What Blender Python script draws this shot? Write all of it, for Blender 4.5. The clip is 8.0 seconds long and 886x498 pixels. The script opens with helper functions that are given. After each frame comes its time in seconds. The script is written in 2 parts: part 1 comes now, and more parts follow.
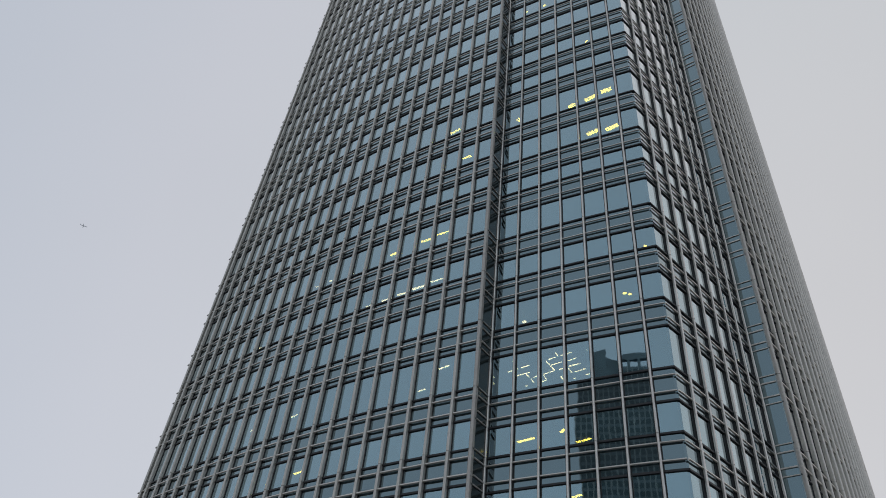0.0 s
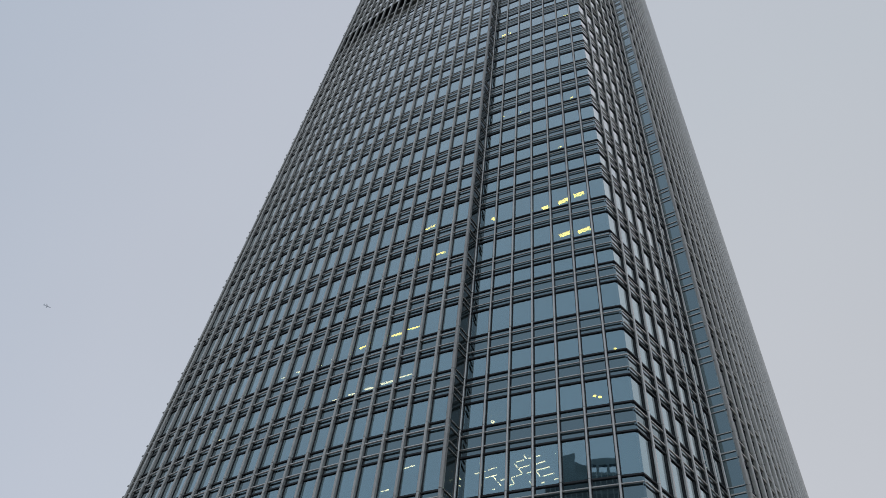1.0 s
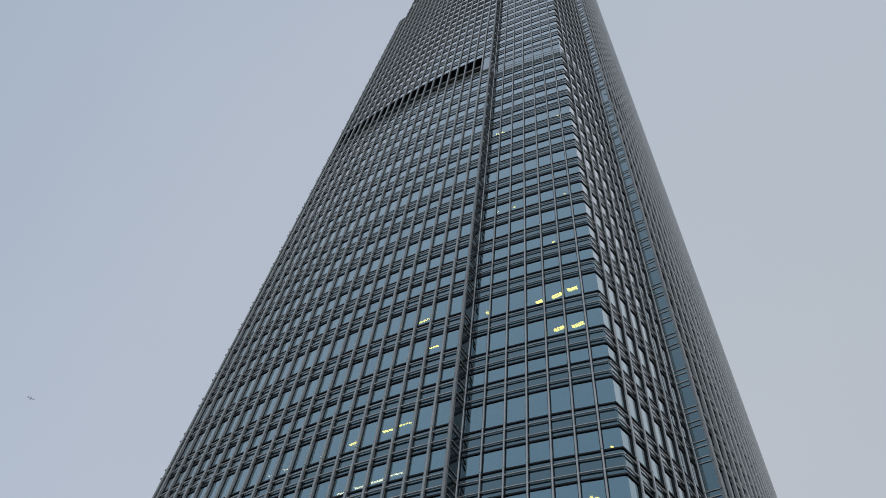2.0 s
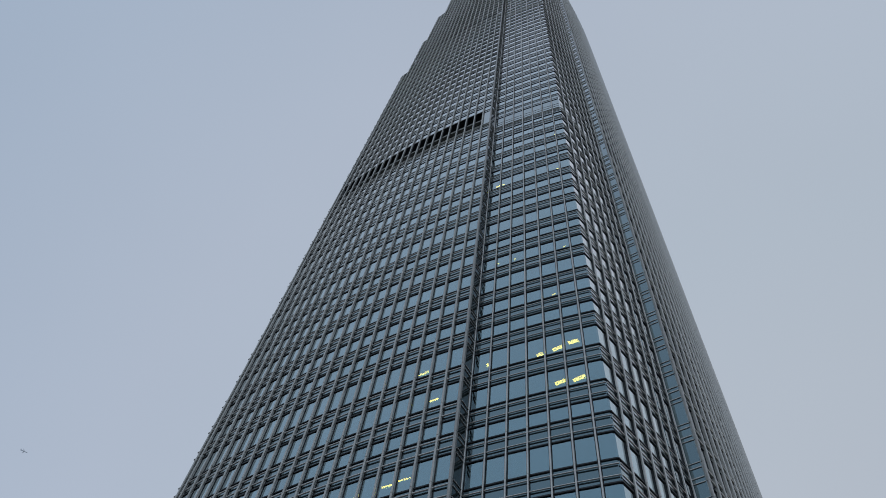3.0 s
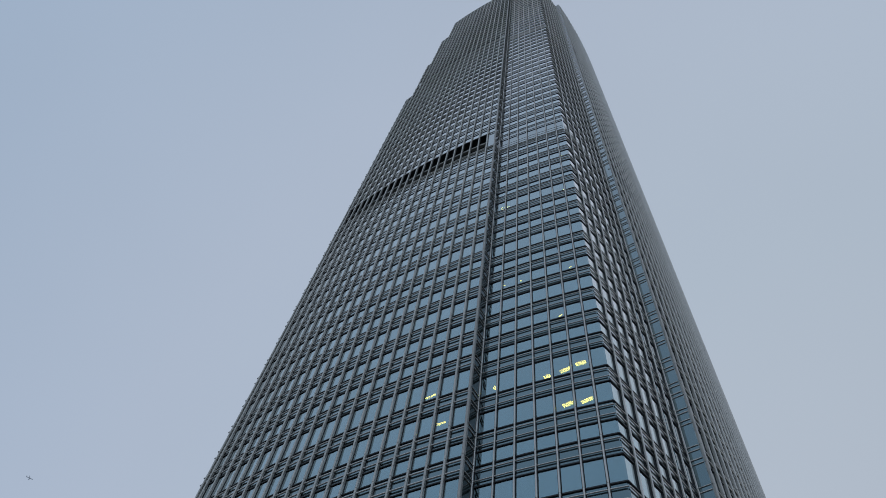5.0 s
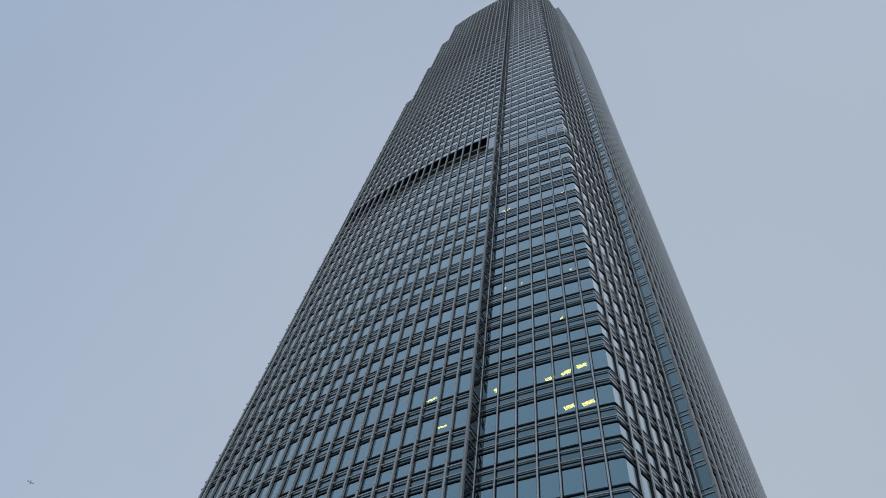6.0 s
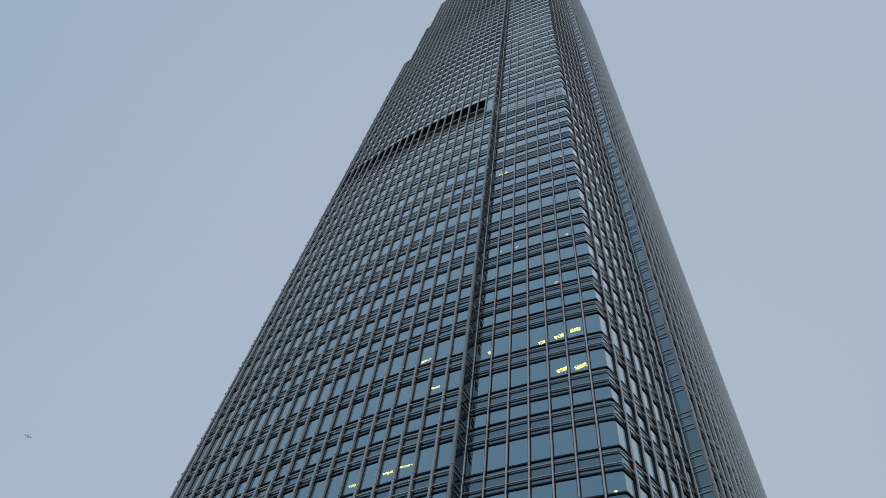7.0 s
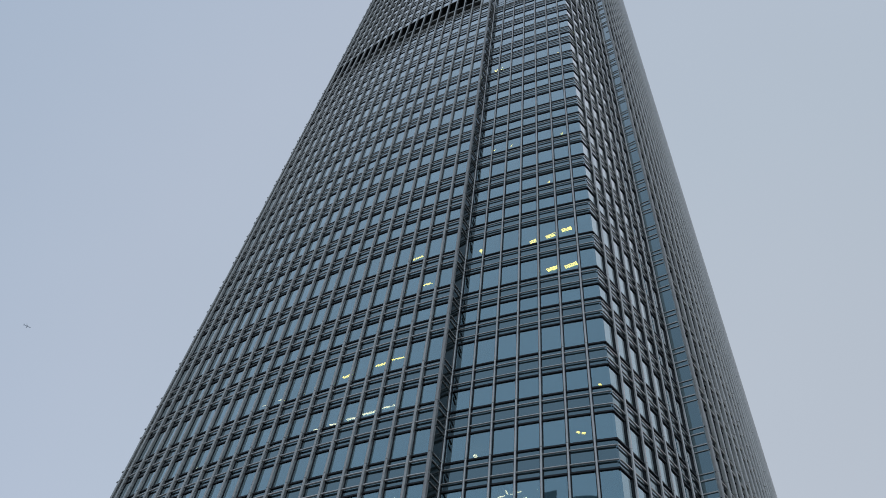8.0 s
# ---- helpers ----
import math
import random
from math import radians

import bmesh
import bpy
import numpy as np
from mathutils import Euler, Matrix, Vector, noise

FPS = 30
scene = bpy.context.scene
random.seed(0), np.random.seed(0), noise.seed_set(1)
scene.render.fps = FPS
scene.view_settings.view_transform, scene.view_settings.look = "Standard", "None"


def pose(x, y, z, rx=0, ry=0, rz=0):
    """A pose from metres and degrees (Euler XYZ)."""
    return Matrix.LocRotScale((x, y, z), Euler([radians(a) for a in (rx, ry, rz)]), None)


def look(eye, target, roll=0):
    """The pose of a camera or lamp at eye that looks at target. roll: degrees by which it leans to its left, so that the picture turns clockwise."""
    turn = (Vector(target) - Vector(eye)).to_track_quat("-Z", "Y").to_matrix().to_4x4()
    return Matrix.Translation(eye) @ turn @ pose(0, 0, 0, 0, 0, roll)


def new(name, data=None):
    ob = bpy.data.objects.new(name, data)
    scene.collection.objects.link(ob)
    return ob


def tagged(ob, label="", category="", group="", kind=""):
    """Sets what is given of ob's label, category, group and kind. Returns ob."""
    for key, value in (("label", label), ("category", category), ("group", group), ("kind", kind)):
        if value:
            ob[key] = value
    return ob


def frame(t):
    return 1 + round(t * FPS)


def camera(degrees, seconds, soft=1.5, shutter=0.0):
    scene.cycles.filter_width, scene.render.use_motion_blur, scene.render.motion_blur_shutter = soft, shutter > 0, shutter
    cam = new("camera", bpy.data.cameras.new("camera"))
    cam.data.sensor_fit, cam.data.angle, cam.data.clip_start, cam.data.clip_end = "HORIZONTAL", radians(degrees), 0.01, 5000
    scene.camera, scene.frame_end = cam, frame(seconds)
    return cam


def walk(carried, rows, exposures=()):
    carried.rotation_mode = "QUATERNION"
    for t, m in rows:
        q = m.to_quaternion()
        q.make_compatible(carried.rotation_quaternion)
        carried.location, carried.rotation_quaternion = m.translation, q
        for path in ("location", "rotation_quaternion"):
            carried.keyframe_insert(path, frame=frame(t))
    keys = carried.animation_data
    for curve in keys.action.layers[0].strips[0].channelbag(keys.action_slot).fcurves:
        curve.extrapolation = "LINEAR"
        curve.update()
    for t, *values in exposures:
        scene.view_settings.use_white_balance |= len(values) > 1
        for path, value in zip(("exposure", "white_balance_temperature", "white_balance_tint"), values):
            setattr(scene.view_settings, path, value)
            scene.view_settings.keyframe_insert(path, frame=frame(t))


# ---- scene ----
EYE = 1.7
cam = camera(62.0, 8.0, soft=0.6)
walk(cam, [
    (0.0, pose(0, 0, EYE, 133.111, -5.157, -4.732)),
    (0.5, pose(0, 0, EYE, 136.975, -5.061, -6.539)),
    (1.0, pose(0, 0, EYE, 140.782, -5.161, -7.882)),
    (1.5, pose(0, 0, EYE, 144.929, -5.097, -8.362)),
    (3.0, pose(0, 0, EYE, 152.126, -5.206, -8.759)),
    (3.5, pose(0, 0, EYE, 153.584, -5.331, -8.652)),
    (4.0, pose(0, 0, EYE, 153.814, -5.363, -8.354)),
    (4.5, pose(0, 0, EYE, 153.720, -5.375, -8.219)),
    (6.0, pose(0, 0, EYE, 153.992, -5.334, -7.907)),
    (6.5, pose(0, 0, EYE, 153.545, -5.373, -8.269)),
    (7.0, pose(0, 0, EYE, 151.185, -5.469, -8.860)),
    (7.5, pose(0, 0, EYE, 146.357, -5.437, -9.395)),
    (8.0, pose(0, 0, EYE, 143.369, -5.423, -9.820)),
], exposures=[
    (0.0, 0.28, 6750, 9.5), (0.5, 0.20, 6560, 9), (1.0, 0.17, 6420, 8.5), (1.5, 0.12, 6290, 7.5), (3.0, 0.0, 5970, 6.2), (3.5, -0.01, 5920, 6),
    (4.5, -0.01, 5850, 5.5), (6.0, -0.01, 5810, 5.5), (7.0, -0.04, 5760, 5), (7.5, -0.05, 5760, 5), (8.0, 0.08, 5930, 6)])

# ---- world and light: dull overcast afternoon ----
world = bpy.data.worlds.new("overcast_sky")
scene.world = world
world.use_nodes = True
wn, wl = world.node_tree.nodes, world.node_tree.links
wn.clear()
SUN_EL, SUN_AZ = radians(40), radians(10)
sky = wn.new("ShaderNodeTexSky")
sky.sky_type, sky.sun_disc, sky.sun_elevation, sky.sun_rotation = "NISHITA", False, SUN_EL, SUN_AZ
sky.dust_density, sky.air_density = 0.1, 1.0
coords = wn.new("ShaderNodeTexCoord")
ramp = wn.new("ShaderNodeValToRGB")
side = wn.new("ShaderNodeVectorMath")
side.operation = "DOT_PRODUCT"
side.inputs[1].default_value = (0.60, 0.70, 0.38)
wl.new(coords.outputs["Generated"], side.inputs[0])
wl.new(side.outputs["Value"], ramp.inputs[0])
ramp.color_ramp.elements[0].position, ramp.color_ramp.elements[0].color = 0.1, (0.41, 0.463, 0.55, 1)
ramp.color_ramp.elements[1].position, ramp.color_ramp.elements[1].color = 1.0, (0.515, 0.517, 0.54, 1)
for place, tone in ((0.5, (0.482, 0.504, 0.565, 1)), (0.8, (0.49, 0.512, 0.548, 1))):
    ramp.color_ramp.elements.new(place).color = tone
cloud = wn.new("ShaderNodeTexNoise")
cloud.inputs["Scale"].default_value, cloud.inputs["Detail"].default_value = 1.3, 3.0
wl.new(coords.outputs["Generated"], cloud.inputs["Vector"])
shade = wn.new("ShaderNodeMapRange")
shade.inputs["To Min"].default_value, shade.inputs["To Max"].default_value = 0.93, 1.07
wl.new(cloud.outputs["Fac"], shade.inputs["Value"])
veil = wn.new("ShaderNodeVectorMath")
veil.operation = "SCALE"
wl.new(ramp.outputs[0], veil.inputs[0])
wl.new(shade.outputs[0], veil.inputs["Scale"])
bg_sky, bg_veil, bg_sum, wout = wn.new("ShaderNodeBackground"), wn.new("ShaderNodeBackground"), wn.new("ShaderNodeAddShader"), wn.new("ShaderNodeOutputWorld")
wl.new(sky.outputs[0], bg_sky.inputs[0])
wl.new(veil.outputs[0], bg_veil.inputs[0])
bg_sky.inputs[1].default_value, bg_veil.inputs[1].default_value = 0.008, 0.92
wl.new(bg_sky.outputs[0], bg_sum.inputs[0])
wl.new(bg_veil.outputs[0], bg_sum.inputs[1])
wl.new(bg_sum.outputs[0], wout.inputs[0])
sun = new("sun", bpy.data.lights.new("sun", "SUN"))
sun.data.energy, sun.data.angle, sun.data.color = 0.5, radians(20), (1, 0.97, 0.93)
sun.matrix_world = look((0, 0, 100), (-math.sin(SUN_AZ) * math.cos(SUN_EL), -math.cos(SUN_AZ) * math.cos(SUN_EL), 100 - math.sin(SUN_EL)))


# ---- materials ----
def material(name, colour, rough=0.5, metal=0.0, vary=0.12, scale=3.0, streak=0.0, bump=0.0):
    m = bpy.data.materials.new(name)
    m.use_nodes = True
    n, l = m.node_tree.nodes, m.node_tree.links
    b = n["Principled BSDF"]
    b.inputs["Roughness"].default_value, b.inputs["Metallic"].default_value = rough, metal
    tc, big, fine = n.new("ShaderNodeTexCoord"), n.new("ShaderNodeTexNoise"), n.new("ShaderNodeTexNoise")
    mp = n.new("ShaderNodeMapping")
    mp.inputs["Scale"].default_value = (1, 1, 0.15 if streak else 1)
    l.new(tc.outputs["Object"], mp.inputs[0])
    l.new(mp.outputs[0], big.inputs["Vector"])
    l.new(tc.outputs["Object"], fine.inputs["Vector"])
    big.inputs["Scale"].default_value, big.inputs["Detail"].default_value = scale * 0.25, 4
    fine.inputs["Scale"].default_value, fine.inputs["Detail"].default_value = scale * 6, 3
    mix = n.new("ShaderNodeMath")
    mix.operation = "ADD"
    l.new(big.outputs[0], mix.inputs[0])
    l.new(fine.outputs[0], mix.inputs[1])
    rng = n.new("ShaderNodeMapRange")
    rng.inputs["From Min"].default_value, rng.inputs["From Max"].default_value = 0.6, 1.4
    rng.inputs["To Min"].default_value, rng.inputs["To Max"].default_value = 1 - vary, 1 + vary
    l.new(mix.outputs[0], rng.inputs[0])
    info = n.new("ShaderNodeObjectInfo")
    per = n.new("ShaderNodeMapRange")
    per.inputs["To Min"].default_value, per.inputs["To Max"].default_value = 1 - vary * 0.5, 1 + vary * 0.5
    l.new(info.outputs["Random"], per.inputs[0])
    prod = n.new("ShaderNodeMath")
    prod.operation = "MULTIPLY"
    l.new(rng.outputs[0], prod.inputs[0])
    l.new(per.outputs[0], prod.inputs[1])
    sc = n.new("ShaderNodeVectorMath")
    sc.operation = "SCALE"
    sc.inputs[0].default_value = colour
    l.new(prod.outputs[0], sc.inputs["Scale"])
    l.new(sc.outputs[0], b.inputs["Base Color"])
    rr = n.new("ShaderNodeMapRange")
    rr.inputs["To Min"].default_value, rr.inputs["To Max"].default_value = max(0.02, rough - 0.08), min(1, rough + 0.1)
    l.new(big.outputs[0], rr.inputs[0])
    l.new(rr.outputs[0], b.inputs["Roughness"])
    if bump:
        bp = n.new("ShaderNodeBump")
        bp.inputs["Strength"].default_value, bp.inputs["Distance"].default_value = bump, 0.01
        l.new(fine.outputs[0], bp.inputs["Height"])
        l.new(bp.outputs[0], b.inputs["Normal"])
    return m


def glass_material(name, tint, r0, wave, backed=False, full=1.0, power=1.5):
    """Coated glazing: mirror gloss that grows to grazing angles over a tinted clear pane."""
    m = bpy.data.materials.new(name)
    m.use_nodes = True
    n, l = m.node_tree.nodes, m.node_tree.links
    n.clear()
    out, mixs, gl, tr = n.new("ShaderNodeOutputMaterial"), n.new("ShaderNodeMixShader"), n.new("ShaderNodeBsdfGlossy"), n.new("ShaderNodeBsdfDiffuse" if backed else "ShaderNodeBsdfTransparent")
    lw = n.new("ShaderNodeLayerWeight")
    lw.inputs["Blend"].default_value = 0.5
    pw, mr = n.new("ShaderNodeMath"), n.new("ShaderNodeMapRange")
    pw.operation = "POWER"
    pw.inputs[1].default_value = power
    l.new(lw.outputs["Facing"], pw.inputs[0])
    mr.inputs["From Max"].default_value = full
    mr.inputs["To Min"].default_value, mr.inputs["To Max"].default_value = r0, 1.0
    l.new(pw.outputs[0], mr.inputs[0])
    l.new(mr.outputs[0], mixs.inputs[0])
    tr.inputs[0].default_value = (*tint, 1)
    tone = n.new("ShaderNodeMix")
    tone.data_type = "RGBA"
    whiten = n.new("ShaderNodeMath")
    whiten.operation, whiten.use_clamp = "MULTIPLY", True
    whiten.inputs[1].default_value = 2.1
    l.new(pw.outputs[0], whiten.inputs[0])
    l.new(whiten.outputs[0], tone.inputs["Factor"])
    tone.inputs[6].default_value, tone.inputs[7].default_value = (0.62, 0.87, 0.945, 1), (1.0, 0.985, 0.96, 1)
    info, isle, both, vary = n.new("ShaderNodeObjectInfo"), n.new("ShaderNodeNewGeometry"), n.new("ShaderNodeMath"), n.new("ShaderNodeMapRange")
    l.new(info.outputs["Random"], both.inputs[0])
    l.new(isle.outputs["Random Per Island"], both.inputs[1])
    vary.inputs["From Max"].default_value = 2.0
    vary.inputs["To Min"].default_value, vary.inputs["To Max"].default_value = 0.92, 1.06
    l.new(both.outputs[0], vary.inputs[0])
    pane_tone = n.new("ShaderNodeVectorMath")
    pane_tone.operation = "SCALE"
    l.new(tone.outputs[2], pane_tone.inputs[0])
    l.new(vary.outputs[0], pane_tone.inputs["Scale"])
    l.new(pane_tone.outputs[0], gl.inputs["Color"])
    gl.inputs["Roughness"].default_value = 0.015
    geo, nz, bp = n.new("ShaderNodeNewGeometry"), n.new("ShaderNodeTexNoise"), n.new("ShaderNodeBump")
    l.new(geo.outputs["Position"], nz.inputs["Vector"])
    nz.inputs["Scale"].default_value = 1.1
    bp.inputs["Strength"].default_value, bp.inputs["Distance"].default_value = wave, 0.02
    l.new(nz.outputs[0], bp.inputs["Height"])
    l.new(bp.outputs[0], gl.inputs["Normal"])
    l.new(tr.outputs[0], mixs.inputs[1])
    l.new(gl.outputs[0], mixs.inputs[2])
    l.new(mixs.outputs[0], out.inputs[0])
    return m


def lamp_material(name, colour, strength):
    m = bpy.data.materials.new(name)
    m.use_nodes = True
    b = m.node_tree.nodes["Principled BSDF"]
    b.inputs["Base Color"].default_value = (0.8, 0.8, 0.8, 1)
    b.inputs["Emission Color"].default_value = (*colour, 1)
    b.inputs["Emission Strength"].default_value = strength
    return m


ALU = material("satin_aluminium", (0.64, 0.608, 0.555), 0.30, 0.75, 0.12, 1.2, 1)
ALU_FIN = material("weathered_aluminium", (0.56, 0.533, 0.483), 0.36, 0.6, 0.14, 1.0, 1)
# darker copy of the same aluminium: shade on end fins and recess rails in its colour
ALU_END = material("shaded_aluminium", (0.49, 0.465, 0.425), 0.45, 0.4, 0.14, 1.0, 1)
# opaque stand-in for glass: the dim reflection in the recess is its dark colour
RETURN = material("dim_reflection_return", (0.022, 0.03, 0.029), 0.10, 0.0, 0.2, 1.0)
# near-black metal; on rails and mullion strips it also paints the shade of gaps
ALU_DARK = material("dark_metal_and_shade", (0.035, 0.036, 0.038), 0.5, 0.3, 0.15, 2.0)
PANEL = material("grey_metal_panel", (0.40, 0.42, 0.44), 0.5, 0.2, 0.10, 1.0, 1)
GLASS = glass_material("blue_coated_glass", (0.34, 0.44, 0.48), 0.38, 0.04, False, 0.55, 3.2)
SPANDREL = glass_material("blue_spandrel_glass", (0.022, 0.027, 0.03), 0.25, 0.04, True, 0.8, 3.0)
# the dimness of the unlit rooms is put into these two low colours
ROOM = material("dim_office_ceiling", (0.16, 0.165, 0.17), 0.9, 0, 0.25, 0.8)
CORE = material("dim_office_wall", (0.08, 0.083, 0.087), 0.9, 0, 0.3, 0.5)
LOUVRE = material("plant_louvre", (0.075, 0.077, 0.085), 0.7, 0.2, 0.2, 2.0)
GRILLE = material("weathered_grille", (0.04, 0.04, 0.036), 0.6, 0.2, 0.25, 1.5)
BEAM = material("olive_grey_beam", (0.32, 0.31, 0.27), 0.55, 0.2, 0.2, 1.0)
LAMP = lamp_material("warm_ceiling_tube", (1.0, 0.45, 0.045), 26.0)
LAMP_WHITE = lamp_material("white_ceiling_tube", (1.0, 0.54, 0.25), 15.0)
CONCRETE = material("city_block_cladding", (0.15, 0.20, 0.235), 0.7, 0, 0.2, 0.4)
PIER = material("city_block_pier", (0.34, 0.38, 0.40), 0.7, 0, 0.2, 0.4)
DARKGLASS = material("city_block_glass", (0.06, 0.10, 0.12), 0.25, 0, 0.2, 0.3)
AIR_SKIN = material("pale_aircraft_skin", (0.55, 0.56, 0.58), 0.4, 0, 0.05, 1.0)
PAVING = material("dark_granite_paving", (0.11, 0.108, 0.105), 0.8, 0, 0.15, 1.5, 0, 0.3)


# ---- small builders ----
def part(name, bm, mat, parent, label="", kind=""):
    me = bpy.data.meshes.new(name)
    bm.to_mesh(me)
    bm.free()
    return part_mesh(name, me, mat, parent, label, kind)


def part_mesh(name, me, mat, parent, label="", kind="", m=None):
    if not me.materials:
        me.materials.append(mat)
    ob = new(name, me)
    ob.parent = parent
    if m is not None:
        ob.matrix_local = m
    return tagged(ob, label=label, kind=kind)


class Soup:
    """Gathers many solids into one mesh."""

    def __init__(self):
        self.v, self.f = [], []

    def prism(self, low, high):
        """Two loops of equal count, low and high, joined by side faces and capped."""
        n, s = len(low), len(self.v)
        self.v += [tuple(p) for p in low] + [tuple(p) for p in high]
        for i in range(n):
            j = (i + 1) % n
            self.f.append((s + i, s + j, s + n + j, s + n + i))
        self.f.append(tuple(s + i for i in reversed(range(n))))
        self.f.append(tuple(s + n + i for i in range(n)))

    def sweep(self, loops):
        n, s = len(loops[0]), len(self.v)
        for lp in loops:
            self.v += [tuple(p) for p in lp]
        for k in range(len(loops) - 1):
            a, b = s + k * n, s + (k + 1) * n
            for i in range(n):
                j = (i + 1) % n
                self.f.append((a + i, a + j, b + j, b + i))
        self.f.append(tuple(s + i for i in reversed(range(n))))
        e = s + (len(loops) - 1) * n
        self.f.append(tuple(e + i for i in range(n)))

    def mesh(self, name, smooth=False):
        me = bpy.data.meshes.new(name)
        me.from_pydata(self.v, [], self.f)
        bmx = bmesh.new()
        bmx.from_mesh(me)
        bmesh.ops.recalc_face_normals(bmx, faces=bmx.faces)
        bmx.to_mesh(me)
        bmx.free()
        if smooth:
            me.shade_smooth()
            me.set_sharp_from_angle(angle=radians(40))
        return me


# ---- plan of the tower ----
# Square plan with bowed faces; on each face a proud middle bay range, and set-back corner ranges that meet in a glass corner.
CENTRE, TURN = (10.403, 74.766), -39.733
APEX, BOW = 32.732, 133.964          # from the axis to a face, and the radius to which it is bowed
HALF, STEP, CORNER, BAY, CORNER_BAY = 16.933, 1.39, 28.222, 1.6127, 1.68
# sill of the vision glass, storey by storey, above the ground
SILLS = [4.0 + EYE, 8.4 + EYE, 12.7 + EYE, 17.0 + EYE]
SILLS += [EYE + h for h in (21.16, 25.37, 30.62, 35.05, 39.25, 44.2, 48.1, 52.95, 58.15, 62.3, 66.67, 71.52, 76.14, 80.3, 85.5, 89.9, 94.36, 99.5, 103.3, 108.1, 112.7, 117.2)]
MECH = (EYE + 121.1, EYE + 126.9)
UPPER = [EYE + 129.4 + 4.43 * i for i in range(45)]
PLANT = (MECH[0], UPPER[21])          # plant floors: open louvres in the proud faces, panels in the corners
TIERS = [(0.0, 211.0, 0), (211.0, 252.0, 2), (252.0, 293.0, 3), (293.0, 330.0, 5)]   # bays dropped at the outer ends
BAND = 2.2                            # height of the spandrel zone over each vision pane


def sag(u):
    return BOW - math.sqrt(BOW * BOW - u * u)


def at(face, u, off, z):
    """A place on a face: u along it, off inwards from the proud skin, at height z."""
    y = -(APEX - off) + sag(u)
    c, s = ((1, 0), (0, 1), (-1, 0), (0, -1))[face]
    return Vector((c * u - s * y, s * u + c * y, z))


def turn_of(face, u):
    return math.asin(u / BOW) + face * math.pi / 2


tower = new("office_tower")
tower.matrix_world = pose(*CENTRE, 0, 0, 0, TURN)
tagged(tower, "very tall grey metal and blue glass ribbed office tower", "skyscraper")


def storeys(z0, z1):
    every = SILLS + [MECH[0]] + UPPER
    return [(a, b) for a, b in zip(every, every[1:]) if z0 <= a < z1]


MAIN = [-HALF + BAY * i for i in range(22)]
FIRST = [-16.12] + MAIN[1:]           # the outermost bay is narrower
SIDE = [HALF + CORNER_BAY * i for i in range(7)] + [CORNER]


def ranges(drop):
    """Bay lines of the faces, face by face: (face, proud, bay lines, setback)."""
    back = [-u for u in reversed(SIDE)]
    return [(0, True, FIRST[drop:], 0.0), (0, False, SIDE, STEP), (1, False, back, STEP), (1, True, MAIN, 0.0)]


def ring(face, u, off, z, out, side, neck=0.0, n=9):
    """Plan profile of an upright: rounded to the weather side, square behind."""
    c, a = at(face, u, off, z), turn_of(face, u)
    ex, ey = Vector((math.cos(a), math.sin(a), 0)), Vector((math.sin(a), -math.cos(a), 0))
    pts = [c + ex * (side * math.cos(t)) + ey * (out + side * math.sin(t)) for t in (math.pi * i / (n - 1) for i in range(n))]
    back = neck - 0.05
    return pts + [c - ex * side + ey * back, c + ex * side + ey * back]


def upright(face, u, off, zs, out, side, neck):
    """One mullion, with a fine recessed sleeve joint at each storey; neck is its clearance from the glass."""
    s = Soup()
    for a, b in zip(zs, zs[1:]):
        s.prism(ring(face, u, off, a, out, side, neck), ring(face, u, off, b - 0.04, out, side, neck))
        s.prism(ring(face, u, off, b - 0.04, out - 0.02, side - 0.02, neck), ring(face, u, off, b, out - 0.02, side - 0.02, neck))
    return s.mesh("mullion", True)


def tube(s, face, lines, off, z, r, proud, n=8, tall=1.0, over=(0.0, 0.0)):
    """A rail along the bay lines, its axis proud of the glass; over lets its ends run on."""
    us = [lines[0] - over[0]] + list(lines[1:-1]) + [lines[-1] + over[1]]
    loops = []
    for u in us:
        c, a = at(face, u, off, z), turn_of(face, u)
        ey = Vector((math.sin(a), -math.cos(a), 0))
        loops.append([c + ey * (proud + r * math.cos(t)) + Vector((0, 0, r * tall * math.sin(t))) for t in (2 * math.pi * (i + 0.5) / n for i in range(n))])
    s.sweep(loops)


def slab_pane(s, face, u0, u1, off, z0, z1, thick=0.03):
    p = [at(face, u0, off, z0), at(face, u1, off, z0), at(face, u1, off + thick, z0), at(face, u0, off + thick, z0)]
    lift = Vector((0, 0, z1 - z0))
    ey = (p[3] - p[0]).normalized() * random.uniform(-0.003, 0.003)
    s.prism(p, [v + lift + ey for v in p])


def unit_pane(mat):
    s = Soup()
    s.prism([(-0.5, 0, 0), (0.5, 0, 0), (0.5, 1, 0), (-0.5, 1, 0)], [(-0.5, 0, 1), (0.5, 0, 1), (0.5, 1, 1), (-0.5, 1, 1)])
    me = s.mesh("pane")
    me.materials.append(mat)
    return me


PANE, SPAN = unit_pane(GLASS), unit_pane(SPANDREL)


def pane_matrix(face, u0, u1, off, z0, z1, thick=0.03):
    a, b = at(face, u0, off, z0), at(face, u1, off, z0)
    mid, along = (a + b) / 2, b - a
    turn = math.atan2(along.y, along.x) + random.uniform(-0.002, 0.002)
    return Matrix.LocRotScale(mid, Euler((random.uniform(-0.002, 0.002), 0, turn)), Vector((along.length - 0.006, thick, z1 - z0)))


NEAR_TOP = EYE + 68.0
far_glass, far_span, far_rail, far_thin, plant_blades, shade_and_necks, return_glass, return_rails, plant_grilles, plant_beams = Soup(), Soup(), Soup(), Soup(), Soup(), Soup(), Soup(), Soup(), Soup(), Soup()


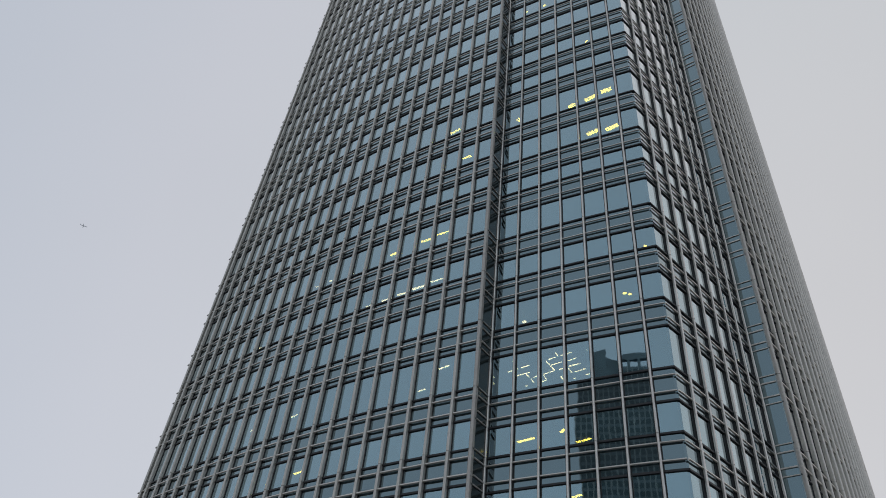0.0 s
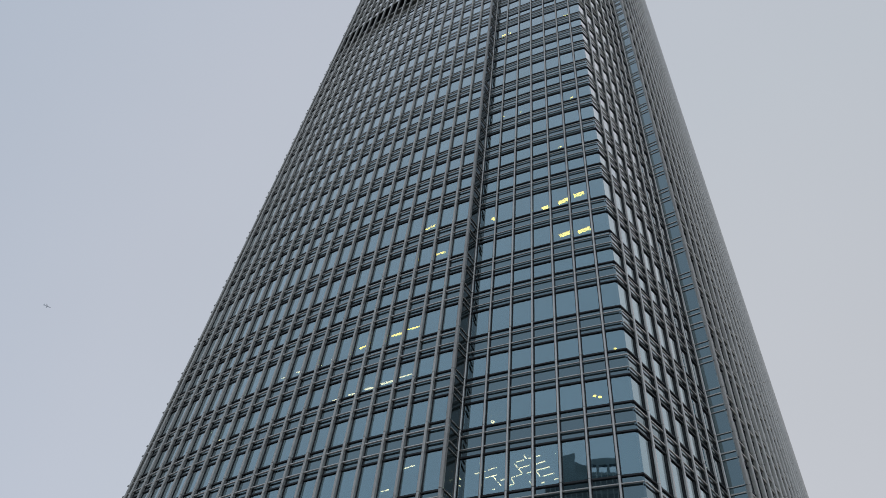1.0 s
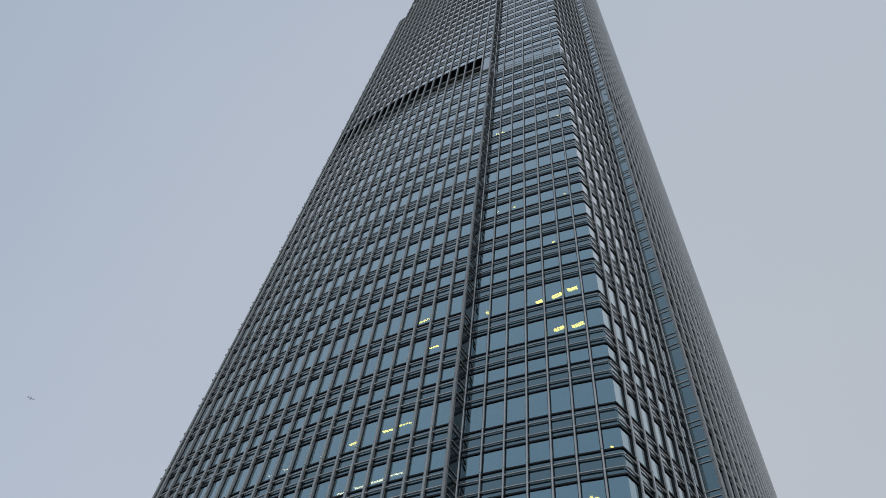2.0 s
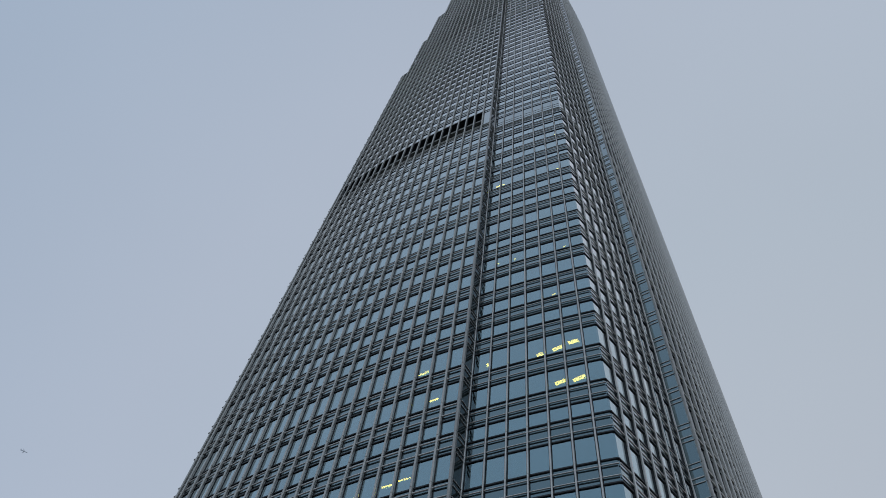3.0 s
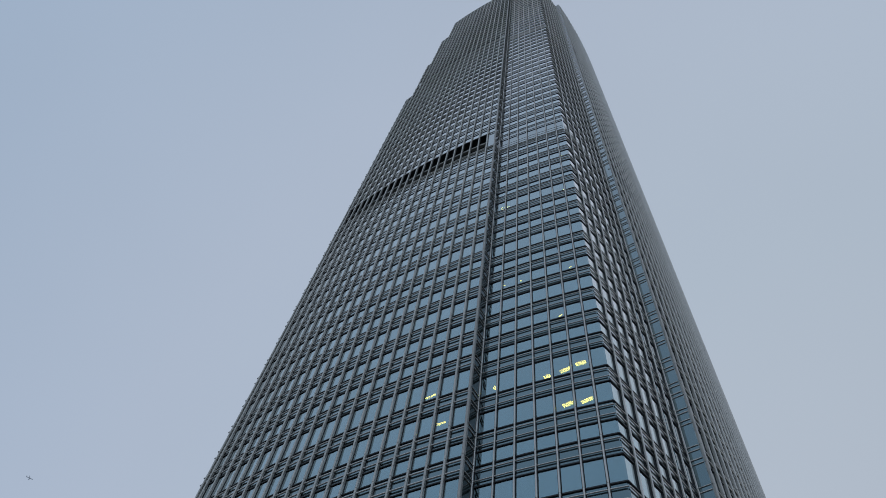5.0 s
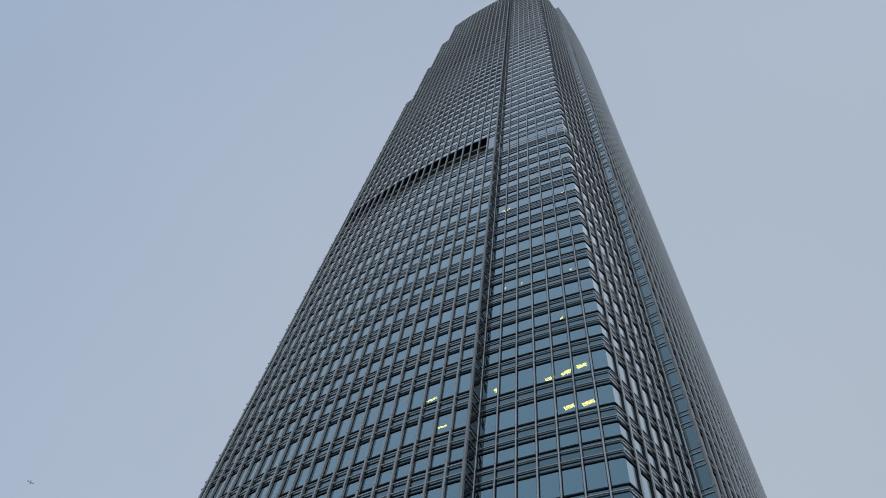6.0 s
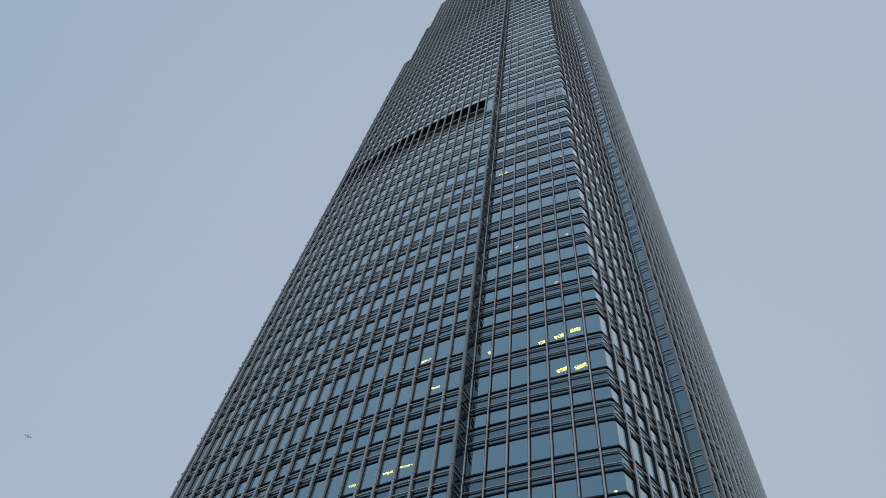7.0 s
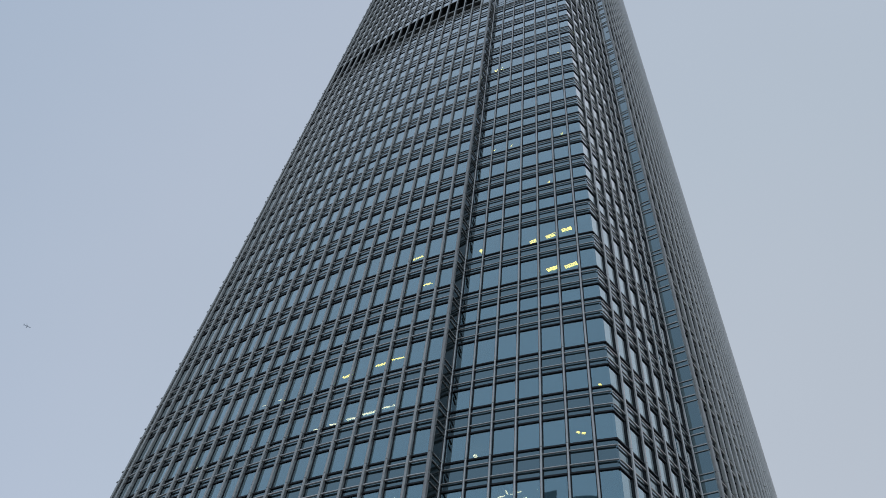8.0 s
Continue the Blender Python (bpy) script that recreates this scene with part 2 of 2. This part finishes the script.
def rail(near, store, name, mat, *args, **kw):
    """A rail of its own on the lower storeys, joined to the rest higher up."""
    if not near:
        return tube(store, *args, **kw)
    s = Soup()
    tube(s, *args, **kw)
    part_mesh(name, s.mesh(name, True), mat, tower)


for z_low, z_high, drop in TIERS:
    floors = storeys(z_low, z_high)
    zs = [a for a, b in floors] + [floors[-1][1]]
    if z_low == 0:
        zs = [0.0] + zs
    for face, proud, lines, off in ranges(drop):
        for i, u in enumerate(lines):
            end = proud and i == (len(lines) - 1 if face == 0 else 0)
            if abs(abs(u) - CORNER) < 0.01:
                continue
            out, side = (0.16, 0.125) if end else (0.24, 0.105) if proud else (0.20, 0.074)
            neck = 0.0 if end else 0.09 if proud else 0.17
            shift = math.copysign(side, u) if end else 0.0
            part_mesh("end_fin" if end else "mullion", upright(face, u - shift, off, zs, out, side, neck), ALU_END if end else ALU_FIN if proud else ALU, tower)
            if not end:
                # wide strip paints the shade beside the mullion, narrow one is its dark neck
                for w, d in ((side + 0.055, 0.045), (side * 0.8, neck)):
                    p = [at(face, u - w, off - d, zs[0]), at(face, u + w, off - d, zs[0]), at(face, u + w, off + 0.04, zs[0]), at(face, u - w, off + 0.04, zs[0])]
                    shade_and_necks.prism(p, [v + Vector((0, 0, zs[-1] - zs[0])) for v in p])
        r, reach = (0.080, 0.15) if proud else (0.066, 0.115)
        over = (0.65, 0.0) if proud and face == 0 else (0.0, 0.0) if proud else ((0.0, 0.115) if face == 0 else (0.115, 0.0))
        for z, ztop in floors:
            top, near = ztop - BAND, z < NEAR_TOP
            if z in PLANT:
                for i, (u0, u1) in enumerate(zip(lines, lines[1:])):
                    if proud and not (face == 0 and i == len(lines) - 2):
                        z1 = z + (ztop - z) * 0.40
                        for k in range(10):
                            slab_pane(plant_grilles, face, u0 + 0.05, u1 - 0.05, off + 0.6 + 0.01 * (k % 2), z + 0.1 + k * (z1 - z) / 10, z + 0.28 + k * (z1 - z) / 10, 0.2)
                        slab_pane(plant_beams, face, u0, u1, off + 0.02, z1 - 0.1, z1 + 0.5, 0.5)
                        for k in range(4):
                            slab_pane(plant_blades, face, u0 + 0.05, u1 - 0.05, off + 0.7, z1 + 0.85 + k * 0.6, z1 + 1.05 + k * 0.6, 0.25)
                    else:
                        slab_pane(far_span, face, u0, u1, off, z, z + (ztop - z) * 0.62)
                        slab_pane(far_span, face, u0, u1, off, z + (ztop - z) * 0.62 + 0.01, ztop - 0.01)
                tube(far_rail, face, lines, off, z, r, reach)
                tube(far_rail, face, lines, off, ztop - 0.45, r, reach)
                if not proud:
                    tube(far_rail, face, lines, off, z + (ztop - z) * 0.62 + 0.45, r, reach)
                    for k in (1, 2):
                        tube(far_rail, face, lines, off, z + 0.35 + k * 1.08, 0.035, 0.01, 4)
                if not proud:
                    tube(far_thin, face, lines, off, z + (ztop - z) * 0.62, 0.07, 0.03, 4)
                    tube(far_thin, face, lines, off, z + 0.35, 0.07, 0.03, 4)
                continue
            for u0, u1 in zip(lines, lines[1:]):
                if near and (not proud or (face == 0 and u0 > HALF - BAY * 5.5)):
                    part_mesh("window_pane", PANE, GLASS, tower, m=pane_matrix(face, u0, u1, off, z, top))
                    part_mesh("spandrel_pane", SPAN, SPANDREL, tower, m=pane_matrix(face, u0, u1, off, top + 0.005, ztop - 0.005))
                else:
                    slab_pane(far_glass, face, u0, u1, off, z, top)
                    slab_pane(far_span, face, u0, u1, off, top + 0.005, ztop - 0.005)
            for zz in (z, top):
                rail(near, far_thin, "sill_rail", ALU_DARK, face, lines, off, zz, 0.085, 0.03, 4, over=over)
            for zz in (top + 0.56, ztop - 0.56):
                rail(near, far_rail, "tube_rail", ALU, face, lines, off, zz, r, reach, over=over)
    # narrow glass at the arris of the corner
    for z, ztop in floors:
        for s, a, b in ((far_glass, z, ztop - BAND), (far_span, ztop - BAND + 0.005, ztop - 0.005)):
            p = [at(0, CORNER, STEP, a), at(1, -CORNER, STEP, a), at(1, -CORNER, STEP + 0.03, a), at(0, CORNER, STEP + 0.03, a)]
            s.prism(p, [v + Vector((0, 0, b - a)) for v in p])
    # glazed returns between a proud range and its set-back corner range
    for face, sgn in ((0, 1), (1, -1)):
        half = HALF * sgn
        d = (at(face, 1, 0, 0) - at(face, 0, 0, 0)) * sgn
        for z, ztop in floors:
            top = ztop - BAND
            # face 1 takes spandrel glass throughout, to darken it like the corner it mirrors
            for s, a, b in ((return_glass if face == 0 else far_span, z, top), (return_glass if face == 0 else far_span, top + 0.005, ztop - 0.005)):
                p = [at(face, half, 0.05, a), at(face, half, STEP, a)]
                low = [p[0], p[1], p[1] - d * 0.03, p[0] - d * 0.03]
                s.prism(low, [v + Vector((0, 0, b - a)) for v in low])
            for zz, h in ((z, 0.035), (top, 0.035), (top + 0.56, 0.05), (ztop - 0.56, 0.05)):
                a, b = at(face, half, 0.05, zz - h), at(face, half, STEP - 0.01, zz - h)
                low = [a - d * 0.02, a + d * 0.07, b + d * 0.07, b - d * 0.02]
                # face 0 rails go to the darker copy, which carries the recess shade
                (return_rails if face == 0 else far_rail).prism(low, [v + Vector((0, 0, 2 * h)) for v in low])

part_mesh("window_glazing", far_glass.mesh("window_glazing"), GLASS, tower, "blue reflecting window glass", "stuff")
part_mesh("spandrel_glazing", far_span.mesh("spandrel_glazing"), SPANDREL, tower, "dark spandrel glass", "stuff")
part_mesh("tube_railing", far_rail.mesh("tube_railing", True), ALU, tower, "round grey metal rails", "stuff")
part_mesh("sill_railing", far_thin.mesh("sill_railing"), ALU_DARK, tower, "thin dark sill rails", "stuff")
part_mesh("gasket_framing", shade_and_necks.mesh("gasket_framing"), ALU_DARK, tower, "dark strips for the shade beside the mullions, and their dark necks", "stuff")
part_mesh("return_glazing", return_glass.mesh("return_glazing"), RETURN, tower, "narrow recess glass with its dim reflection painted dark", "stuff")
part_mesh("return_railing", return_rails.mesh("return_railing"), ALU_END, tower, "grey rails darkened for the shade of the narrow recess", "stuff")
part_mesh("plant_beam", plant_beams.mesh("plant_beam"), BEAM, tower, "olive grey beams across the plant floor openings", "stuff")
part_mesh("plant_grille", plant_grilles.mesh("plant_grille"), GRILLE, tower, "dull olive grey plant floor grilles", "stuff")
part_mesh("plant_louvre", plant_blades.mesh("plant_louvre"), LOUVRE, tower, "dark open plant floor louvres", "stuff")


def outline(off, drop):
    """The floor plate: both seen faces to their corner, plain splayed corners behind."""
    span = lambda u0, u1: [u0 + (u1 - u0) * i / 12 for i in range(13)]
    pts = [at(0, u, off, 0) for u in span(FIRST[drop] + 0.6, HALF - 0.1)] + [at(0, u, STEP + off, 0) for u in span(HALF - 0.1, CORNER - 0.15)]
    pts += [at(1, u, STEP + off, 0) for u in span(-CORNER + 0.15, -HALF + 0.1)] + [at(1, u, off, 0) for u in span(-HALF + 0.1, HALF - 1.0)]
    for face in (2, 3):
        pts += [at(face, u, off, 0) for u in span(-HALF, HALF)]
    return pts


def plate(name, z0, z1, mat, off, label="", drop=None):
    drop = [d for a, b, d in TIERS if a <= max(z0, 0)][-1] if drop is None else drop
    s, o = Soup(), outline(off, drop)
    s.prism([v + Vector((0, 0, z0)) for v in o], [v + Vector((0, 0, z1)) for v in o])
    return part_mesh(name, s.mesh(name), mat, tower, label)


# floors behind the glass, dark blocks for the shade in the plant floors, and the core
every = storeys(0, 330)
for z, ztop in every:
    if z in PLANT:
        # a solid block, dark in colour, stands for the shade inside the plant floor
        plate("plant_room", z - 0.05, ztop - 0.1, LOUVRE, 1.6, "solid dark block for the shade behind open louvres")
        continue
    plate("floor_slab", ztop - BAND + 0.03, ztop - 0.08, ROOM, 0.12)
plate("base_wall", 0.0, SILLS[0] - 0.1, PANEL, 0.05, "plain grey metal base wall")
plate("roof", every[-1][1] + 0.02, every[-1][1] + 0.4, PANEL, 0.0, "flat grey metal roof")
s = Soup()
s.prism([Vector((sx * 17, sy * 17, 0)) for sx, sy in ((-1, -1), (1, -1), (1, 1), (-1, 1))], [Vector((sx * 17, sy * 17, every[-1][1])) for sx, sy in ((-1, -1), (1, -1), (1, 1), (-1, 1))])
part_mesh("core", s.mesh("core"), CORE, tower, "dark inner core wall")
for face in (2, 3):
    s = Soup()
    slab_pane(s, face, -HALF, HALF, -0.1, 0, every[-1][1], 0.2)
    part_mesh("rear_wall", s.mesh("rear_wall"), PANEL, tower, "plain grey rear facade")
def splay(a, b, z0, z1):
    s, n = Soup(), (b - a).cross(Vector((0, 0, 1))).normalized() * 0.2
    s.prism([v + Vector((0, 0, z0)) for v in (a, b, b - n, a - n)], [v + Vector((0, 0, z1)) for v in (a, b, b - n, a - n)])
    part_mesh("splay_wall", s.mesh("splay_wall"), PANEL, tower, "plain grey splayed corner wall")


splay(at(1, HALF - 0.8, 0.1, 0), at(2, -HALF, 0, 0), 0, every[-1][1])
for z_low, z_high, drop in TIERS:
    floors = storeys(z_low, z_high)
    splay(at(3, HALF, 0, 0), at(0, FIRST[drop] + 0.5, 0.1, 0), 0 if drop == 0 else floors[0][0], floors[-1][1])
    if z_high < every[-1][1]:
        plate("terrace", floors[-1][1] - 0.07, floors[-1][1] + 0.02, PANEL, 0.05, "flat grey terrace at a setback", drop)

# ---- lamps on the office ceilings ----
# storey, place along and into the plan, length, turn, width
lamps_corner = [
    (11, 22.38, -27.65, 0.69, -1, 0.40), (11, 24.18, -27.55, 1.12, -1, 0.40), (11, 25.71, -27.57, 0.99, 7, 0.40), (11, 17.53, -28.77, 0.38, -26, 0.40),
    (10, 24.25, -27.74, 1.09, 1, 0.40), (10, 25.81, -27.39, 1.13, 0, 0.40), (7, 27.06, -26.53, 0.52, 82, 0.22), (6, 25.43, -27.31, 0.25, 46, 0.22),
    (6, 25.71, -27.07, 0.25, 40, 0.22), (4, 18.35, -28.11, 1.27, -1, 0.22), (4, 20.95, -28.12, 0.55, -32, 0.22),
    (4, 21.54, -26.54, 1.03, -3, 0.22), (3, 21.57, -27.91, 0.88, -11, 0.22)]
lamps_high = [
    (20, 18.07, -29.25, 1.3, 6, 0.30), (20, 26.33, -27.63, 0.9, 6, 0.30), (13, 24.41, -28.07, 0.39, -16, 0.16), (15, 26.01, -27.81, 0.34, 4, 0.16),
    (15, 20.39, -28.98, 0.34, -12, 0.16), (23, 26.87, -27.99, 0.55, 10, 0.16), (15, 18.42, -29.33, 0.25, -9, 0.16), (14, 22.94, -27.96, 0.32, -13, 0.16)]
lamps_main = [
    (11, 11.65, -30.71, 1.17, 0, 0.22), (10, 13.52, -30.93, 0.91, 6, 0.22), (8, 6.96, -31.02, 1.11, -1, 0.22), (8, 10.40, -30.97, 1.35, 6, 0.22),
    (8, 11.89, -31.00, 1.16, 6, 0.16), (7, 5.25, -30.94, 0.99, 2, 0.16), (7, 6.88, -30.87, 1.09, 6, 0.22), (7, 8.41, -30.88, 0.90, 6, 0.22),
    (7, 10.18, -30.85, 1.43, 4, 0.22), (7, 11.81, -30.87, 1.13, 5, 0.16), (7, -7.74, -30.94, 0.75, -7, 0.22), (7, -6.82, -30.84, 0.83, -3, 0.22),
    (7, -2.04, -30.92, 0.86, 0, 0.16), (4, 1.54, -31.08, 1.00, 0, 0.22), (4, -1.94, -30.74, 0.69, -16, 0.22)]
lamps_pale = [
    (5, 13.49, -30.94, 0.97, -2, 0.13), (5, 10.39, -29.32, 0.69, 2, 0.13), (5, -5.58, -30.78, 0.47, -9, 0.13), (5, -0.71, -30.89, 0.84, -4, 0.13),
    (6, 27.61, -25.33, 0.35, 73, 0.20), (6, 29.24, -16.53, 0.31, 71, 0.20), (8, 28.84, -18.61, 0.76, 84, 0.20)]
lamps_row = [
    (7, -3.57, -30.94, 0.45, 4, 0.16), (7, -1.91, -30.95, 0.7, 4, 0.16), (7, -0.10, -30.96, 0.8, 4, 0.18), (7, 0.83, -30.94, 0.4, 4, 0.16),
    (8, -2.04, -30.99, 0.4, 4, 0.14), (8, -0.31, -31.01, 0.45, 4, 0.14), (8, 2.03, -30.83, 0.35, 4, 0.14), (8, 3.63, -30.96, 0.5, 4, 0.14)]
lamps_zigzag = [(20.97, -28.76, 0.46, 98), (20.47, -28.49, 0.58, -5), (21.49, -28.49, 0.85, 0), (21.55, -27.79, 0.74, -5), (19.98, -28.13, 0.58, 90), (20.43, -27.83, 0.85, -1), (19.97, -27.5, 0.58, 92), (20.48, -27.15, 0.5, -6), (21.43, -27.16, 0.95, 2), (20.88, -26.83, 0.76, 92), (21.45, -26.42, 0.87, -3), (19.49, -27.14, 0.88, -4), (18.98, -26.73, 0.62, 99), (18.7, -26.4, 0.39, -6), (18.47, -27.13, 0.39, -6)]
lamps_zigzag_more = [(17.89, -27.77, 1.0, 1), (18.04, -27.52, 0.57, 93), (18.02, -26.81, 0.53, 92), (18.44, -28.49, 0.7, -2), (17.48, -28.46, 0.87, -1), (18.01, -29.32, 0.21, 87), (19.96, -26.11, 0.48, 89), (20.23, -26.39, 0.2, -17), (20.71, -25.75, 0.25, 5), (21.7, -25.78, 0.37, 1), (22.88, -28.27, 0.07, 28), (17.35, -26.41, 0.21, 6), (15.9, -28.38, 0.25, 97), (15.45, -27.72, 0.17, 84)]
PLACE = tower.matrix_world.copy()
ALL_SILLS = SILLS + [MECH[0]]


def ceiling_lamp(storey, x, y, length, turn, width, mat, label, group):
    """A shallow lamp housing under the ceiling, with its glowing diffuser beneath."""
    z = ALL_SILLS[storey + 1] - BAND + 0.03
    ob = new("ceiling_lamp")
    ob.matrix_world = PLACE @ pose(x, y, z, 0, 0, turn)
    for name, w, l, a, b, m in (("housing", width, length, -0.04, 0.0, ALU), ("diffuser", width - 0.03, length - 0.03, -0.055, -0.041, mat)):
        s = Soup()
        low = [Vector((sx * l / 2, sy * w / 2, a)) for sx, sy in ((-1, -1), (1, -1), (1, 1), (-1, 1))]
        s.prism([Vector((v.x * 0.98, v.y * 0.94, a)) for v in low], [Vector((v.x, v.y, b)) for v in low])
        part_mesh(name, s.mesh(name), m, ob)
    tagged(ob, label, "ceiling lamp", group)


for row in lamps_corner + lamps_high + [r for r in lamps_main if r[0] != 7]:
    ceiling_lamp(*row, LAMP, "warm yellow lit office ceiling lamp behind blue glass", "yellow office lamps")
for row in lamps_pale + lamps_row + [r for r in lamps_main if r[0] == 7]:
    ceiling_lamp(*row, LAMP_WHITE, "pale lit office ceiling lamp behind blue glass", "pale office lamps")
for x, y, length, turn in lamps_zigzag + lamps_zigzag_more:
    ceiling_lamp(5, x, y, length, turn, 0.10, LAMP_WHITE, "slim white light tube in a zigzag ceiling pattern", "zigzag light tubes")


def pendant_lamp(storey, x, y, drop):
    """A small round lamp on a cord, whose light also washes the ceiling above it."""
    z = ALL_SILLS[storey + 1] - BAND + 0.03
    ob = new("pendant_lamp")
    ob.matrix_world = PLACE @ pose(x, y, z - drop)
    disc = lambda r, h: [Vector((r * math.cos(t), r * math.sin(t), h)) for t in (math.pi * i / 6 for i in range(12))]
    for name, loops, mat in (("canopy", [disc(0.07, drop - 0.05), disc(0.09, drop)], ALU_DARK), ("cord", [disc(0.012, 0.06), disc(0.012, drop - 0.05)], ALU_DARK),
                             ("shade", [disc(0.09, -0.06), disc(0.15, -0.02), disc(0.15, 0.03), disc(0.09, 0.06)], LAMP_WHITE)):
        s = Soup()
        s.sweep(loops)
        part_mesh(name, s.mesh(name, True), mat, ob)
    tagged(ob, "small lit round pendant lamp under an office ceiling", "pendant lamp")


pendant_lamp(6, 18.2, -28.3, 0.5)


# ---- the block across the street, which the glass mirrors ----
def city_block(centre, turn, wide, deep, high, crown, label):
    ob = new("office_block")
    ob.matrix_world = pose(*centre, 0, 0, 0, turn)
    s = Soup()
    p = [Vector((sx * wide / 2, sy * deep / 2, 0)) for sx, sy in ((-1, -1), (1, -1), (1, 1), (-1, 1))]
    s.prism(p, [v + Vector((0, 0, high)) for v in p])
    part_mesh("wall", s.mesh("wall"), CONCRETE, ob)
    for name, k0, k1, z0, za, zb, thick in crown:
        s = Soup()
        p = [Vector((wide * (k0 if sx < 0 else k1), deep * (0.48 if sy > 0 else 0.48 - thick), high + z0)) for sx, sy in ((-1, -1), (1, -1), (1, 1), (-1, 1))]
        s.prism(p, [Vector((v.x, v.y, high + (za if v.x < wide * (k0 + k1) / 2 else zb))) for v in p])
        part_mesh(name, s.mesh(name), CONCRETE, ob)
    w = unit_pane(DARKGLASS)
    n = int(wide / 2.4)
    for j in range(int(100 / 4.0)):
        for i in range(n):
            u = -wide / 2 + (i + 0.5) * wide / n
            m = Matrix.LocRotScale((u, deep / 2 - 0.05, high - 3.8 - 4.0 * j), Euler((0, 0, 0)), Vector((wide / n * 0.72, 0.12, 2.4)))
            part_mesh("window", w, DARKGLASS, ob, m=m)
    for i in range(n + 1):
        s = Soup()
        u = -wide / 2 + i * wide / n
        p = [Vector((u - 0.25, deep / 2, 0)), Vector((u + 0.25, deep / 2, 0)), Vector((u + 0.25, deep / 2 + 0.5, 0)), Vector((u - 0.25, deep / 2 + 0.5, 0))]
        s.prism(p, [v + Vector((0, 0, high)) for v in p])
        part_mesh("pier", s.mesh("pier"), PIER, ob)
    tagged(ob, label, "building")


city_block((-194.6, -178.4), -44.0, 31.0, 40.0, 209.0, (
    ("upper_block", -0.12, 0.5, 0.0, 9.0, 9.0, 0.9), ("roof_house", -0.05, 0.235, 9.02, 18.0, 20.8, 0.6), ("roof_house", 0.24, 0.45, 9.02, 15.5, 12.5, 0.6)),
    "dark grey office block with a sloped roof house")
pillars = tuple(("roof_pillar", k, k + 0.05, 0.0, 5.0, 5.0, 0.06) for k in (-0.5, -0.28, -0.09, 0.1, 0.28, 0.45))
city_block((-170.6, -194.0), -38.5, 25.5, 40.0, 215.0, pillars + (("roof_beam", -0.5, -0.15, 5.02, 7.4, 8.2, 0.06), ("roof_beam", -0.148, 0.5, 5.02, 8.2, 8.8, 0.06)),
    "dark grey office block with an open roof frame")


# ---- far aircraft ----
def aircraft(where, turn):
    ob = new("aircraft")
    ob.matrix_world = pose(*where, 0, 0, turn)
    s = Soup()
    s.sweep([[Vector((x, r * math.cos(t), r * math.sin(t))) for t in (math.pi * i / 4 for i in range(8))] for x, r in ((-17, 0.3), (-12, 1.4), (-6, 1.9), (11, 1.9), (15, 1.3), (17, 0.3))])
    part_mesh("fuselage", s.mesh("fuselage", True), AIR_SKIN, ob)
    for name, x, z, span, chord, sweep in (("wing", 3, -0.8, 16, 5, 6), ("tailplane", -14, 0.6, 6, 2.6, 3)):
        for side in (-1, 1):
            s = Soup()
            p = [Vector((x, 0, z)), Vector((x - chord, 0, z)), Vector((x - chord * 0.5 - sweep, side * span, z + 0.8)), Vector((x - sweep, side * span, z + 0.8))]
            s.prism(p, [v + Vector((0, 0, 0.35)) for v in p])
            part_mesh(name, s.mesh(name), AIR_SKIN, ob)
    s = Soup()
    p = [Vector((-12, -0.2, 1)), Vector((-16, -0.2, 1)), Vector((-17.5, -0.2, 6.5)), Vector((-15.5, -0.2, 6.5))]
    s.prism(p, [v + Vector((0, 0.4, 0)) for v in p])
    part_mesh("tail_fin", s.mesh("tail_fin"), AIR_SKIN, ob)
    tagged(ob, "small distant pale airliner high in the grey sky", "aircraft")


aircraft((-1755.0, 2700.0, 2372.0), 20)

# ---- ground ----
g = Soup()
g.prism([(-3000, -3000, -0.5), (3000, -3000, -0.5), (3000, 3000, -0.5), (-3000, 3000, -0.5)], [(-3000, -3000, 0), (3000, -3000, 0), (3000, 3000, 0), (-3000, 3000, 0)])
gm = g.mesh("ground")
gm.materials.append(PAVING)
tagged(new("ground", gm), "dark granite paving reaching into the distance", "ground", kind="structure")
